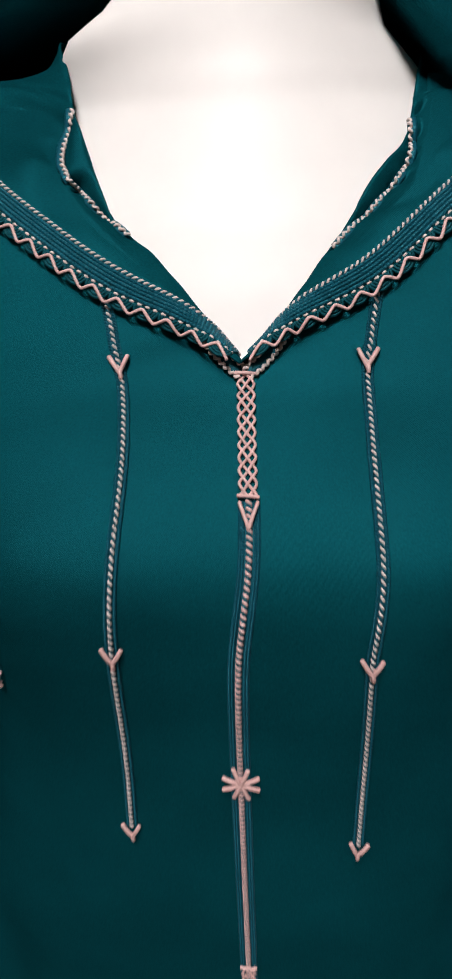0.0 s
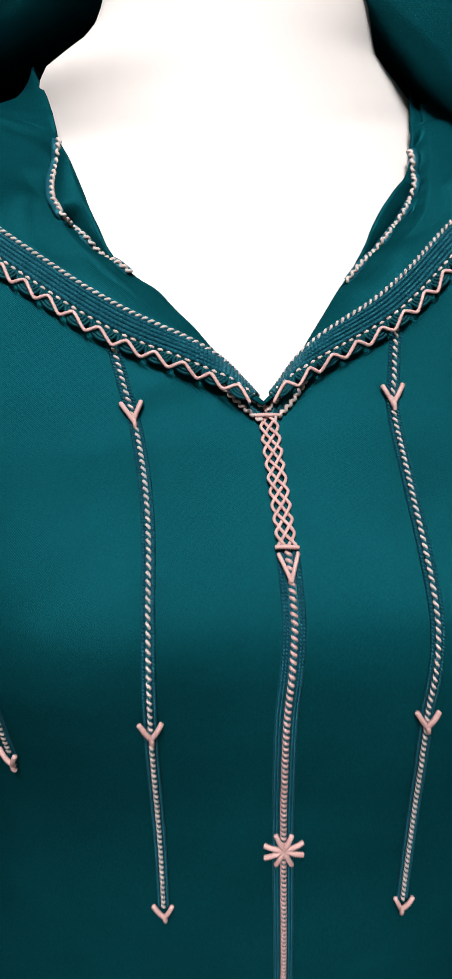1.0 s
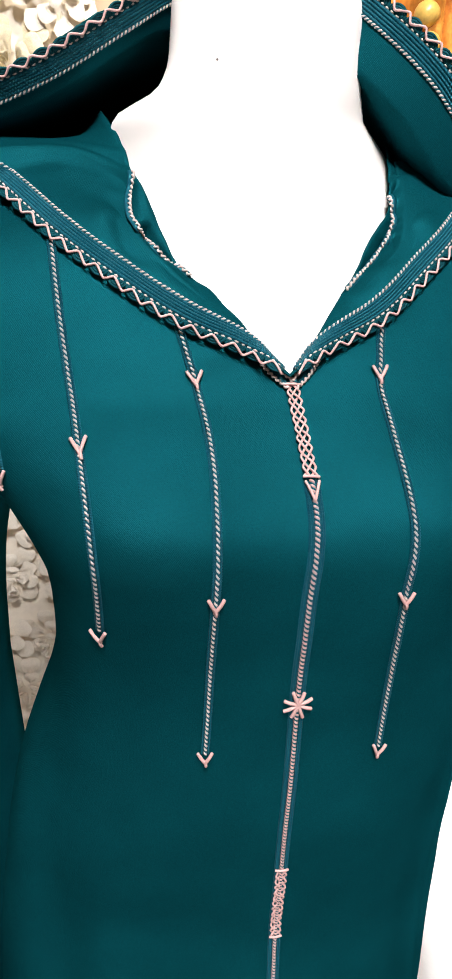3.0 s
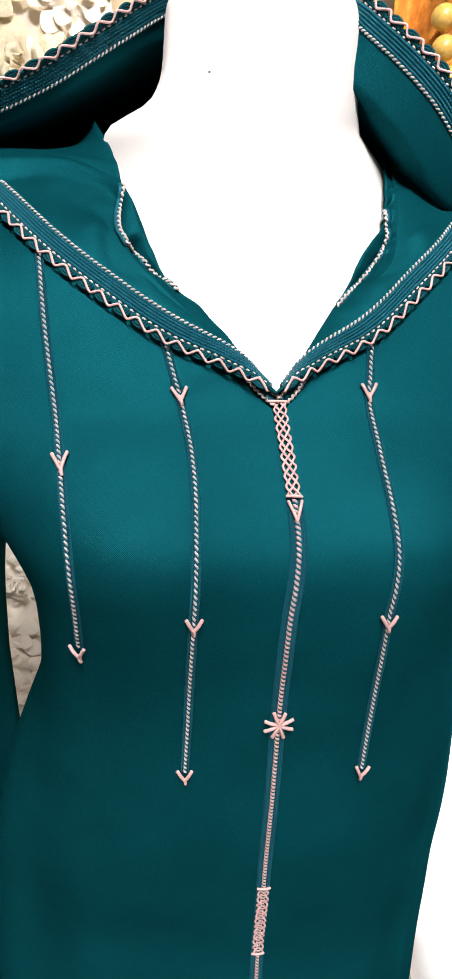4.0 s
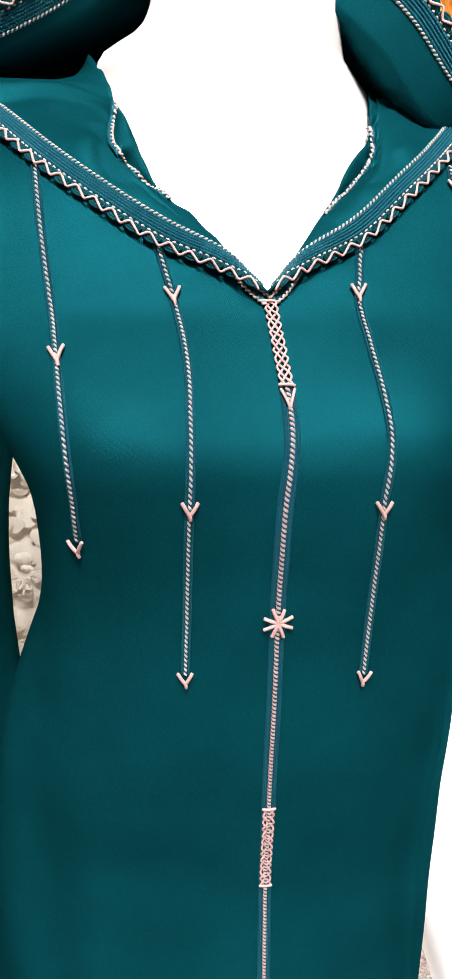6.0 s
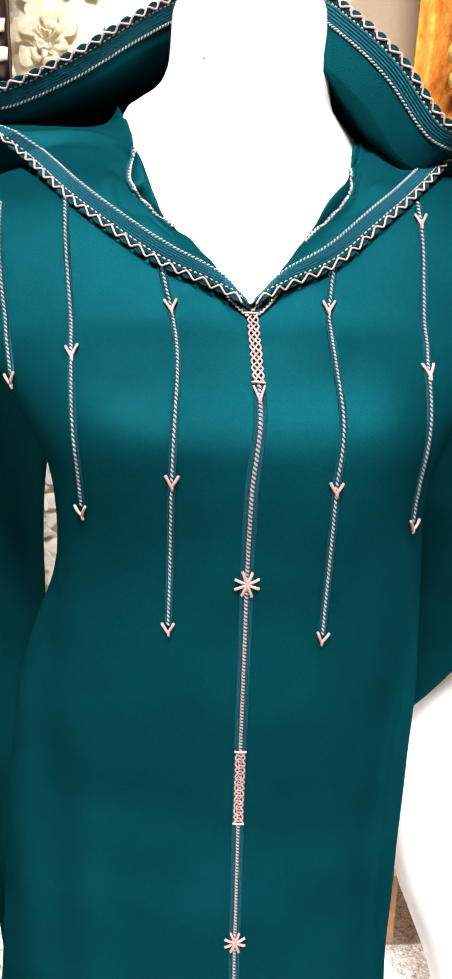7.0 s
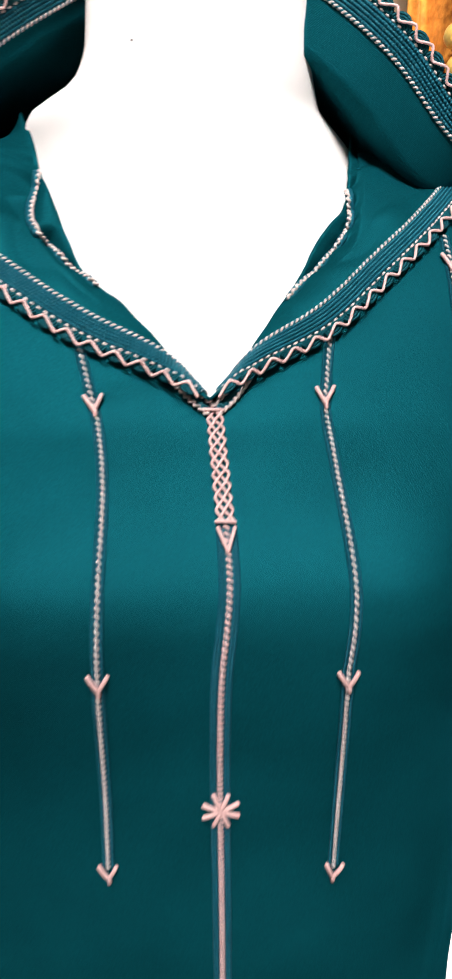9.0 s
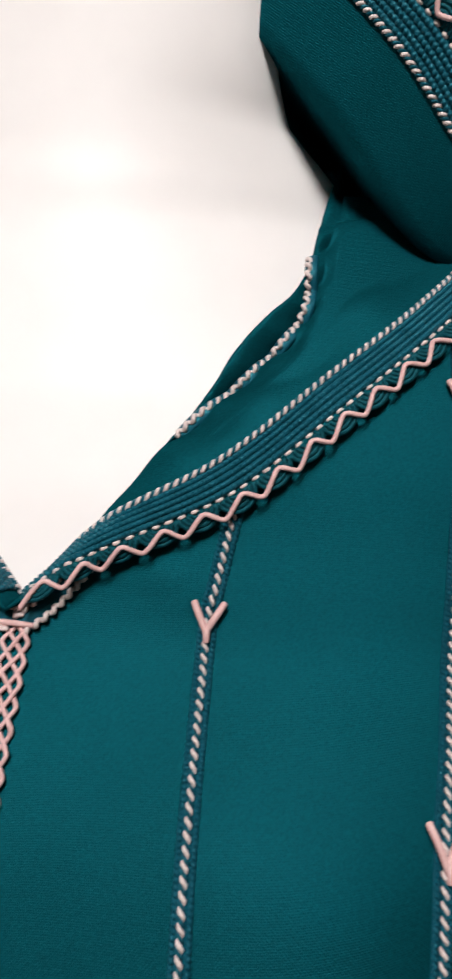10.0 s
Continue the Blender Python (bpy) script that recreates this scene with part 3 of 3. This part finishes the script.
def hood_trim(h):
    """The braid along one half of the hood's edge."""
    band, L = hood, h.length
    start = 0.006
    runs = np.arange(start, L, 0.0015)
    # ribbed ribbon: four cords along it, crossed by the weave
    rows = []
    for r in np.arange(start, L, 0.00055):
        row = []
        weave = 0.00060 * math.sin(2 * math.pi * r / 0.0021)
        for k in range(26):
            f = k / 25
            d = 0.0098 + 0.0112 * f
            ridge = abs(math.sin(math.pi * 5 * f))
            row.append(h.at(r, d, 0.0010 + 0.0011 * ridge + weave * (1 if int(5 * f) % 2 else -1) * ridge)[0])
        rows.append(row)
    s = Shape()
    s.grid(rows)
    thicken(s.done("ribbed_ribbon", tape_mat, band, "blue-green ribbed ribbon"), 0.0008, 0.0)
    # twisted cord on the inner side of the ribbon
    spots = [h.at(r, 0.0221, 0.0018) for r in runs]
    pts, nor = [q[0] for q in spots], [q[3] for q in spots]
    for name, mat, phase, thick in (("twisted_cord", pale, 0.0, 0.00076), ("cord_core", tape_mat, math.pi, 0.00062)):
        s = Shape()
        s.twist(pts, nor, 0.0034, 0.0006, thick, phase)
        s.done(name, mat, band, "pale rose twisted cord" if mat is pale else "")
    # running stitch, in and out of the ribbon
    s = Shape()
    fine = np.arange(start, L, 0.0005)
    spots = [h.at(r, 0.0091, 0.0003 + 0.0015 * math.sin(2 * math.pi * r / 0.0047)) for r in fine]
    s.tube([q[0] for q in spots], 0.00078, 5, normals=[q[3] for q in spots])
    s.done("running_stitch", pale, band, "pale running stitch")
    # scalloped lace
    step = 0.0147
    count = int((L - start) / step)
    for k in range(count):
        s = Shape()
        c = start + step * (k + 0.5)
        for rad in (0.0062, 0.0047, 0.0032, 0.0017):
            spots = [h.at(c + rad * 1.10 * math.cos(a), 0.0086 - rad * math.sin(a), 0.0013) for a in np.linspace(0, math.pi, 13)]
            s.tube([q[0] for q in spots], 0.00088, 6, normals=[q[3] for q in spots])
        # backing of the scallop
        rows = []
        for q in (0.0, 0.5, 1.0):
            rows.append([h.at(c + 0.0068 * q * math.cos(a), 0.0088 - 0.0062 * q * math.sin(a), 0.0006)[0] for a in np.linspace(0, math.pi, 13)])
        s.grid(rows)
        s.done("scallop", lace_mat, band, "dark teal corded scallop")
    s = Shape()
    s.grid([[h.at(r, d, 0.0009)[0] for d in (0.0072, 0.0092, 0.0112)] for r in runs])
    s.done("lace_heading", lace_mat, band)
    # zigzag cord, its outer points between the scallops
    s = Shape()
    pts, nor = [], []
    for k in range(count * 2 + 1):
        inner_side = k % 2 == 1
        r = start + step * (k / 2) + (0.0020 if inner_side else 0.0)
        p, t, inw, n = h.at(r, 0.0079 if inner_side else 0.0021, 0.0027)
        if pts:
            q = pts[-1]
            for f in np.linspace(0.08, 0.92, 11):
                pts.append(q * (1 - f) + p * f + n * 0.0006 * math.sin(math.pi * f))
                nor.append(n)
        pts.append(p)
        nor.append(n)
    # the cord turns in soft bends
    pts = np.array(pts)
    for _ in range(7):
        pts[1:-1] = 0.25 * pts[:-2] + 0.5 * pts[1:-1] + 0.25 * pts[2:]
    s.tube(pts, [0.00082 + 0.00010 * (j % 2) for j in range(len(pts))], 8, normals=nor)
    s.done("zigzag_cord", pink, band, "rose zigzag cord")


for h in halves:
    hood_trim(h)


# ---- chest trim ----
def lay(points, count=None, off=0.0):
    """A line given by x, z laid on the robe's front: places and normals."""
    flat = spline(points, 300)
    pts = np.array([on_front(x, z)[0] for x, z in flat])
    n = count or max(8, int(length(pts) / 0.002))
    run = np.r_[0, np.cumsum(np.linalg.norm(np.diff(pts, axis=0), axis=1))]
    want = np.linspace(0, run[-1], n)
    xs, zs = np.interp(want, run, flat[:, 0]), np.interp(want, run, flat[:, 1])
    both = [on_front(x, z, off) for x, z in zip(xs, zs)]
    return np.array([b[0] for b in both]), np.array([b[1] for b in both])


def tape_and_cord(parent, points, width, pitch, bead_w, name="tape", bead_mat=None, ribs=(-0.0023, 0.0023)):
    """Two-edged braid tape with a twisted cord along its middle."""
    pts, nor = lay(points)
    t = np.gradient(pts, axis=0)
    t /= np.linalg.norm(t, axis=1)[:, None]
    across = np.cross(t, nor)
    s = Shape()
    rows = []
    for p, n, b in zip(pts, nor, across):
        rows.append([p + b * width * q + n * h_ for q, h_ in ((-0.5, 0.0002), (-0.44, 0.0010), (-0.3, 0.0011), (-0.22, 0.0006), (0, 0.0005), (0.22, 0.0006),
                                                              (0.3, 0.0011), (0.44, 0.0010), (0.5, 0.0002))])
    s.grid(rows)
    for e in ribs:
        s.twist(pts + across * e + nor * 0.0010, nor, 0.0017, 0.00032, 0.00062, sides=5, per_turn=7)
    s.done(name, tape_mat, parent, "teal braid tape")
    for mat, phase, thick in ((bead_mat or pale, 0.0, bead_w * 0.72), (tape_mat, math.pi, bead_w * 0.55)):
        s = Shape()
        s.twist(pts + nor * 0.0016, nor, pitch, bead_w * 0.62, thick, phase)
        s.done("twisted_cord" if mat is not tape_mat else "cord_core", mat, parent, "rose twisted cord" if mat is not tape_mat else "")


def stitch_bar(s, a, b, r, lift):
    """A short thread-wrapped bar between two x, z places on the front."""
    pts, nor = [], []
    for f in np.linspace(0, 1, 25):
        p, n = on_front(a[0] + (b[0] - a[0]) * f, a[1] + (b[1] - a[1]) * f)
        pts.append(p + n * (lift + 0.0008 * math.sin(math.pi * f)))
        nor.append(n)
    s.tube(pts, [r * (0.70 if j in (0, 24) else 0.93 + 0.16 * (j % 2)) for j in range(25)], 8, normals=nor)


def y_knot(parent, x, z, size=0.0062, lean=0.0, mat=None, tail=0.0035):
    s = Shape()
    c, w = math.cos(lean), math.sin(lean)

    def turn(dx, dz):
        return x + dx * c - dz * w, z + dx * w + dz * c

    stitch_bar(s, turn(0.0004, -size * 0.75), turn(-size * 0.80, size * 0.90), 0.0012, 0.0022)
    stitch_bar(s, turn(-0.0002, -size * 0.55), turn(size * 0.82, size * 0.84), 0.0012, 0.0027)
    stitch_bar(s, turn(0.0001, -size * 0.35), turn(0.0003, -size * 1.05), 0.0011, 0.0026)
    s.done("fork_stitch", mat or pink, parent, "rose forked stitch")


def lattice(parent, top, bottom, width, periods, thick):
    """An openwork braid of four waving threads between two x, z places."""
    for c in range(4):
        s = Shape()
        pts, nor = [], []
        for f in np.linspace(0, 1, int(periods * 40) + 1):
            x0, z0 = top[0] + (bottom[0] - top[0]) * f, top[1] + (bottom[1] - top[1]) * f
            w = 2 * math.pi * periods * f + c * math.pi / 2
            p, n = on_front(x0 + width * 0.30 * math.asin(0.97 * math.cos(w)), z0)
            pts.append(p + n * (0.0021 + 0.0007 * math.sin(2 * w + c)))
            nor.append(n)
        s.tube(pts, thick, 7, normals=nor)
        s.done("thread", pink, parent)
    for a in (top, bottom):
        s = Shape()
        stitch_bar(s, (a[0] - width * 0.52, a[1] + 0.0003), (a[0] + width * 0.52, a[1] - 0.0003), 0.0010, 0.0028)
        s.done("end_bar", pink, parent)


def star(parent, x, z, size):
    for k in range(8):
        a = math.pi / 8 + k * math.pi / 4
        s = Shape()
        stitch_bar(s, (x - 0.0006 * math.cos(a), z - 0.0006 * math.sin(a)), (x + size * 0.88 * math.cos(a), z + size * (0.92 if k % 2 else 1.0) * math.sin(a)), 0.00125, 0.0024)
        s.done("ray", pink, parent)


def chest_cord(label, points, knots, width=0.0062, pitch=0.0037):
    cord = new("chest_cord")
    cord.parent = robe
    cord["label"] = label
    tape_and_cord(cord, points, width, pitch, 0.00100)
    for x, z, lean in knots:
        y_knot(cord, x, z, lean=lean)
    return cord


chest_cord("rose twisted cord on teal tape with three forked stitches, beside the front placket",
           [(-0.0700, 1.336), (-0.0652, 1.317), (-0.0618, 1.304), (-0.0570, 1.278), (-0.0558, 1.255), (-0.0572, 1.228), (-0.0593, 1.178), (-0.0603, 1.13),
            (-0.0610, 1.095), (-0.0624, 1.055)],
           [(-0.0616, 1.3035, 0.1), (-0.0592, 1.1785, 0.0), (-0.0624, 1.052, 0.05)])
chest_cord("rose twisted cord on teal tape with three forked stitches, beside the front placket",
           [(0.0720, 1.340), (0.0676, 1.316), (0.0656, 1.304), (0.0656, 1.275), (0.0662, 1.253), (0.0674, 1.229), (0.0672, 1.212), (0.0648, 1.186),
            (0.0640, 1.173), (0.0643, 1.125), (0.0640, 1.08), (0.0636, 1.045)],
           [(0.0656, 1.3045, 0.0), (0.0640, 1.1735, 0.05), (0.0634, 1.0425, -0.1)])
chest_cord("rose twisted cord on teal tape with two forked stitches, near the armhole",
           [(-0.1500, 1.389), (-0.1450, 1.333), (-0.1372, 1.270), (-0.1325, 1.228), (-0.1297, 1.19), (-0.1288, 1.152)],
           [(-0.1360, 1.267, 0.15), (-0.1285, 1.148, 0.2)])
chest_cord("rose twisted cord on teal tape with three forked stitches, near the armhole",
           [(0.1461, 1.393), (0.1467, 1.342), (0.1430, 1.287), (0.1383, 1.257), (0.1366, 1.232), (0.1352, 1.204), (0.1344, 1.1745), (0.1348, 1.152),
            (0.1352, 1.138)],
           [(0.1466, 1.3765, 0.0), (0.1383, 1.2575, 0.0), (0.1351, 1.1345, -0.1)])
chest_cord("short rose twisted cord on teal tape at the shoulder", [(-0.203, 1.385), (-0.199, 1.33), (-0.1925, 1.285), (-0.186, 1.25)], [(-0.1855, 1.2455, 0.25)])
chest_cord("short rose twisted cord on teal tape at the shoulder", [(0.196, 1.385), (0.1965, 1.33), (0.195, 1.285), (0.191, 1.25)], [(0.1905, 1.2455, -0.25)])

placket = new("placket")
placket.parent = robe
placket["label"] = "front placket of twisted rose cord with knotted lattices and star stitches"
tape_and_cord(placket, [(0.0062, 1.246), (0.0066, 1.235), (0.0060, 1.215), (0.0012, 1.175), (0.0, 1.135), (-0.0002, 1.093), (0.0, 1.02), (0.0002, 0.927), (0.001, 0.84),
                        (0.0008, 0.775), (0.0004, 0.71), (0.0, 0.60), (0.0, 0.45)], 0.0110, 0.0034, 0.00135, bead_mat=pink, ribs=(-0.0044, -0.0030, 0.0030, 0.0044))
lattice(placket, (0.0036, 1.2985), (0.0060, 1.2475), 0.0106, 2.5, 0.00080)
lattice(placket, (0.0002, 0.9275), (0.0010, 0.8425), 0.0104, 3.0, 0.00082)
heart = Shape()
stitch_bar(heart, (0.0016, 1.2455), (0.0066, 1.2345), 0.0010, 0.0030)
stitch_bar(heart, (0.0108, 1.2455), (0.0064, 1.2345), 0.0010, 0.0032)
heart.done("arrow_stitch", pink, placket)
star(placket, 0.0, 1.0925, 0.0122)
star(placket, 0.0004, 0.711, 0.0122)


# piping that meets at the bottom of the neck opening
def v_piping(side):
    line = [(0.0035 + side * 0.001, 1.2985), (0.0035 + side * 0.0085, 1.3045), (0.003 + side * 0.016, 1.3125), (0.003 + side * 0.022, 1.321)]
    pts, nor = lay(line, 40, 0.0012)
    s = Shape()
    s.tube(pts, 0.0034, 8, flat=0.35, normals=nor)
    s.done("opening_piping", tape_mat, placket)
    t = np.gradient(pts, axis=0)
    t /= np.linalg.norm(t, axis=1)[:, None]
    for shift in (-0.0034, 0.0030):
        s = Shape()
        s.twist(pts + np.cross(t, nor) * shift + nor * 0.0014, nor, 0.0036, 0.0007, 0.0009)
        s.done("piping_cord", pale, placket)


v_piping(1)
v_piping(-1)


# neckline tape and the facing inside it
def neck_tape(h):
    s, c = Shape(), Shape()
    pts = spline([h.cloth(i, 0.0) + np.array((0.0, -0.0030, 0.0005)) for i in np.linspace(29 if h.side < 0 else 25, 60, 16)], 120)
    t = np.gradient(pts, axis=0)
    t /= np.linalg.norm(t, axis=1)[:, None]
    nor = np.array([(-0.25 * h.side, -0.9, 0.3)] * len(pts))
    s.tube(pts, 0.0026, 8, flat=0.4, normals=nor)
    s.done("neckline_tape", tape_mat, robe, "narrow teal tape round the neckline")
    c.twist(pts + np.array((-0.0012 * h.side, -0.0012, 0.0)), nor, 0.0038, 0.0007, 0.0009)
    c.done("neckline_cord", pale, robe, "pale rose twisted cord")
    f = Shape()
    inner = spline(FACING[h.side], 40)
    outer = spline([h.cloth(i, 0.0) + np.array((0, 0.001, 0)) for i in np.linspace(27 if h.side < 0 else 23, 59.5, 16)], 40)
    f.grid([[a * (1 - v) + b * v + np.array((0, -0.002, 0)) * 4 * v * (1 - v) for v in np.linspace(0, 1, 7)] for a, b in zip(inner, outer)])
    thicken(f.done("neckline_facing", fabric, robe), 0.001)


for h in halves:
    neck_tape(h)

# ---- things behind the mannequin ----
def amber_curtain():
    ob = thing("curtain", "amber velvet curtain hanging in folds against the wall", "curtain")
    s = Shape()
    rows = []
    for z in np.linspace(0.05, 2.55, 60):
        rows.append([np.array((0.385 + 0.9 * k / 120 + 0.01 * math.sin(z * 4), 1.32 + 0.045 * math.sin(k * 0.42 + 0.4 * math.sin(z * 2)) + 0.015 * math.sin(k * 1.1 + z), z))
                     for k in range(121)])
    s.grid(rows)
    thicken(s.done("drape", amber, ob), 0.004)
    s = Shape()
    s.tube([(0.34, 1.33, 2.56), (1.35, 1.33, 2.56)], 0.014, 12)
    s.done("rod", gold, ob)
    return ob


amber_curtain()


def bead_string():
    ob = thing("bead_tieback", "string of gilded wooden beads hanging on the amber curtain", "tieback")
    for k in range(9):
        s = Shape()
        s.bead(np.array((0.455 + 0.012 * math.sin(k * 2.0), 1.235, 1.86 - 0.045 * k)), (0, 0, 1), (0, -1, 0), 0.02, 0.022, 0.022, rings=8, sides=14)
        s.done("bead", gold, ob)
    return ob


bead_string()


def rose(mat, r, rng):
    """A blown rose of curled petals, facing -y."""
    s = Shape()
    for ring, count in ((0.25, 3), (0.5, 5), (0.8, 6), (1.05, 7)):
        for k in range(count):
            a0 = 2 * math.pi * (k + rng.random() * 0.4) / count + ring
            rows = []
            wide = 1.5 * math.pi / count
            for i in range(8):
                rows.append([])
                for j in range(11):
                    q = j / 5 - 1
                    v = i / 7 * (1 - 0.35 * q * q)
                    a = a0 + wide * 0.5 * q * (0.45 + 0.85 * v)
                    rad = r * ring * (0.35 + 0.65 * v) + r * 0.03 * math.sin(j * 0.9 + k)
                    dep = -r * (0.75 - 0.55 * ring) - r * 0.28 * math.sin(v * 2.2) * (1.3 - ring) + r * 0.16 * max(0.0, v - 0.7)
                    rows[-1].append(np.array((rad * math.cos(a), dep, rad * math.sin(a))))
            s.grid(rows)
    return s


def rose_panel():
    ob = thing("flower_wall", "wall panel covered with cream and white cloth roses", "flower wall")
    s = Shape()
    s.box((-1.45, 1.50, 0.0), (-0.10, 1.54, 2.5))
    s.done("panel", white_petal, ob, smooth=False)
    rng = random.Random(4)
    kinds = []
    for k in range(6):
        sh = rose(petal if k % 2 else white_petal, 1.0, rng)
        kinds.append((sh, petal if k % 2 else white_petal))
    meshes = []
    for sh, mat in kinds:
        me = bpy.data.meshes.new("rose")
        me.from_pydata([tuple(v) for v in sh.v], [], sh.f)
        me.materials.append(mat)
        me.polygons.foreach_set("use_smooth", [True] * len(me.polygons))
        meshes.append(me)
    n = 0
    for i in range(17):
        for j in range(9):
            x = -1.38 + 0.15 * j + (0.075 if i % 2 else 0) + rng.uniform(-0.02, 0.02)
            z = 0.10 + 0.145 * i + rng.uniform(-0.02, 0.02)
            if x > -0.14:
                continue
            o = new("rose", meshes[rng.randrange(6)])
            o.parent = ob
            r = rng.uniform(0.07, 0.095)
            o.matrix_basis = pose(x, 1.49, z, rng.uniform(-15, 15), rng.uniform(0, 360), rng.uniform(-15, 15)) @ Matrix.Scale(r, 4)
            n += 1
    return ob


rose_panel()


def white_pouf():
    ob = thing("white_pouf", "large rounded white satin pouf standing on the floor", "pouf")
    s = Shape()
    rows = []
    prof = [(0.0, 0.40), (0.03, 0.415), (0.16, 0.456), (0.25, 0.490), (0.336, 0.522), (0.45, 0.545), (0.60, 0.545), (0.70, 0.51), (0.76, 0.42), (0.775, 0.25), (0.777, 0.01)]
    for z, r in spline(prof, 70):
        rows.append([np.array((0.85 + r * math.cos(a), 0.85 + r * 0.42 * (1 + 0.006 * math.sin(7 * a)) * math.sin(a), max(0.0, z)))
                     for a in np.linspace(0, 2 * math.pi, 97)[:-1]])
    s.grid(rows, closed=True)
    s.done("cover", satin, ob)
    s = Shape()
    s.tube([(0.85 + 0.44 * math.cos(a), 0.85 + 0.185 * math.sin(a), 0.762) for a in np.linspace(0, 2 * math.pi, 120)], 0.005, 6)
    s.done("piping", satin, ob)
    return ob


white_pouf()


def cardboard_box():
    ob = thing("cardboard_box", "open tan cardboard box standing on the floor", "box")
    for lo, hi, name in (((0, 0, 0), (0.16, 0.005, 0.17), "side"), ((0, 0.215, 0), (0.16, 0.22, 0.17), "side"), ((0, 0.005, 0), (0.005, 0.215, 0.17), "end"),
                         ((0.155, 0.005, 0), (0.16, 0.215, 0.17), "end"), ((0.005, 0.005, 0.0), (0.155, 0.215, 0.005), "bottom")):
        s = Shape()
        s.box(lo, hi)
        s.done(name, tan, ob, smooth=False)
    ob.matrix_world = pose(0.235, 1.01, 0.001, 0, 0, 4)
    return ob


cardboard_box()


def brown_garment():
    ob = thing("brown_garment", "dark brown cloth with pale swirls hanging by the flower wall", "garment")
    s = Shape()
    rows = []
    for z in np.linspace(0.35, 2.1, 40):
        rows.append([np.array((-0.68 + 0.30 * k / 60, 1.30 + 0.025 * math.sin(k * 0.45 + z), z)) for k in range(61)])
    s.grid(rows)
    thicken(s.done("cloth", brown, ob), 0.004)
    s = Shape()
    s.tube([(-0.53, 1.30, 2.09), (-0.53, 1.30, 2.16), (-0.53, 1.40, 2.18), (-0.53, 1.51, 2.18)], 0.006, 8)
    s.done("hook", gold, ob)
    for k in range(5):
        s = Shape()
        z0 = 1.70 + 0.075 * k
        pts = [(-0.45 + 0.07 * math.sin(a * 1.3 + k), 1.262 - 0.004 * k, z0 + 0.03 * math.cos(a + k) + 0.03 * a) for a in np.linspace(0, 2.6, 24)]
        s.tube(pts, 0.012, 8, flat=0.4)
        s.done("swirl", petal, ob)
    return ob


brown_garment()
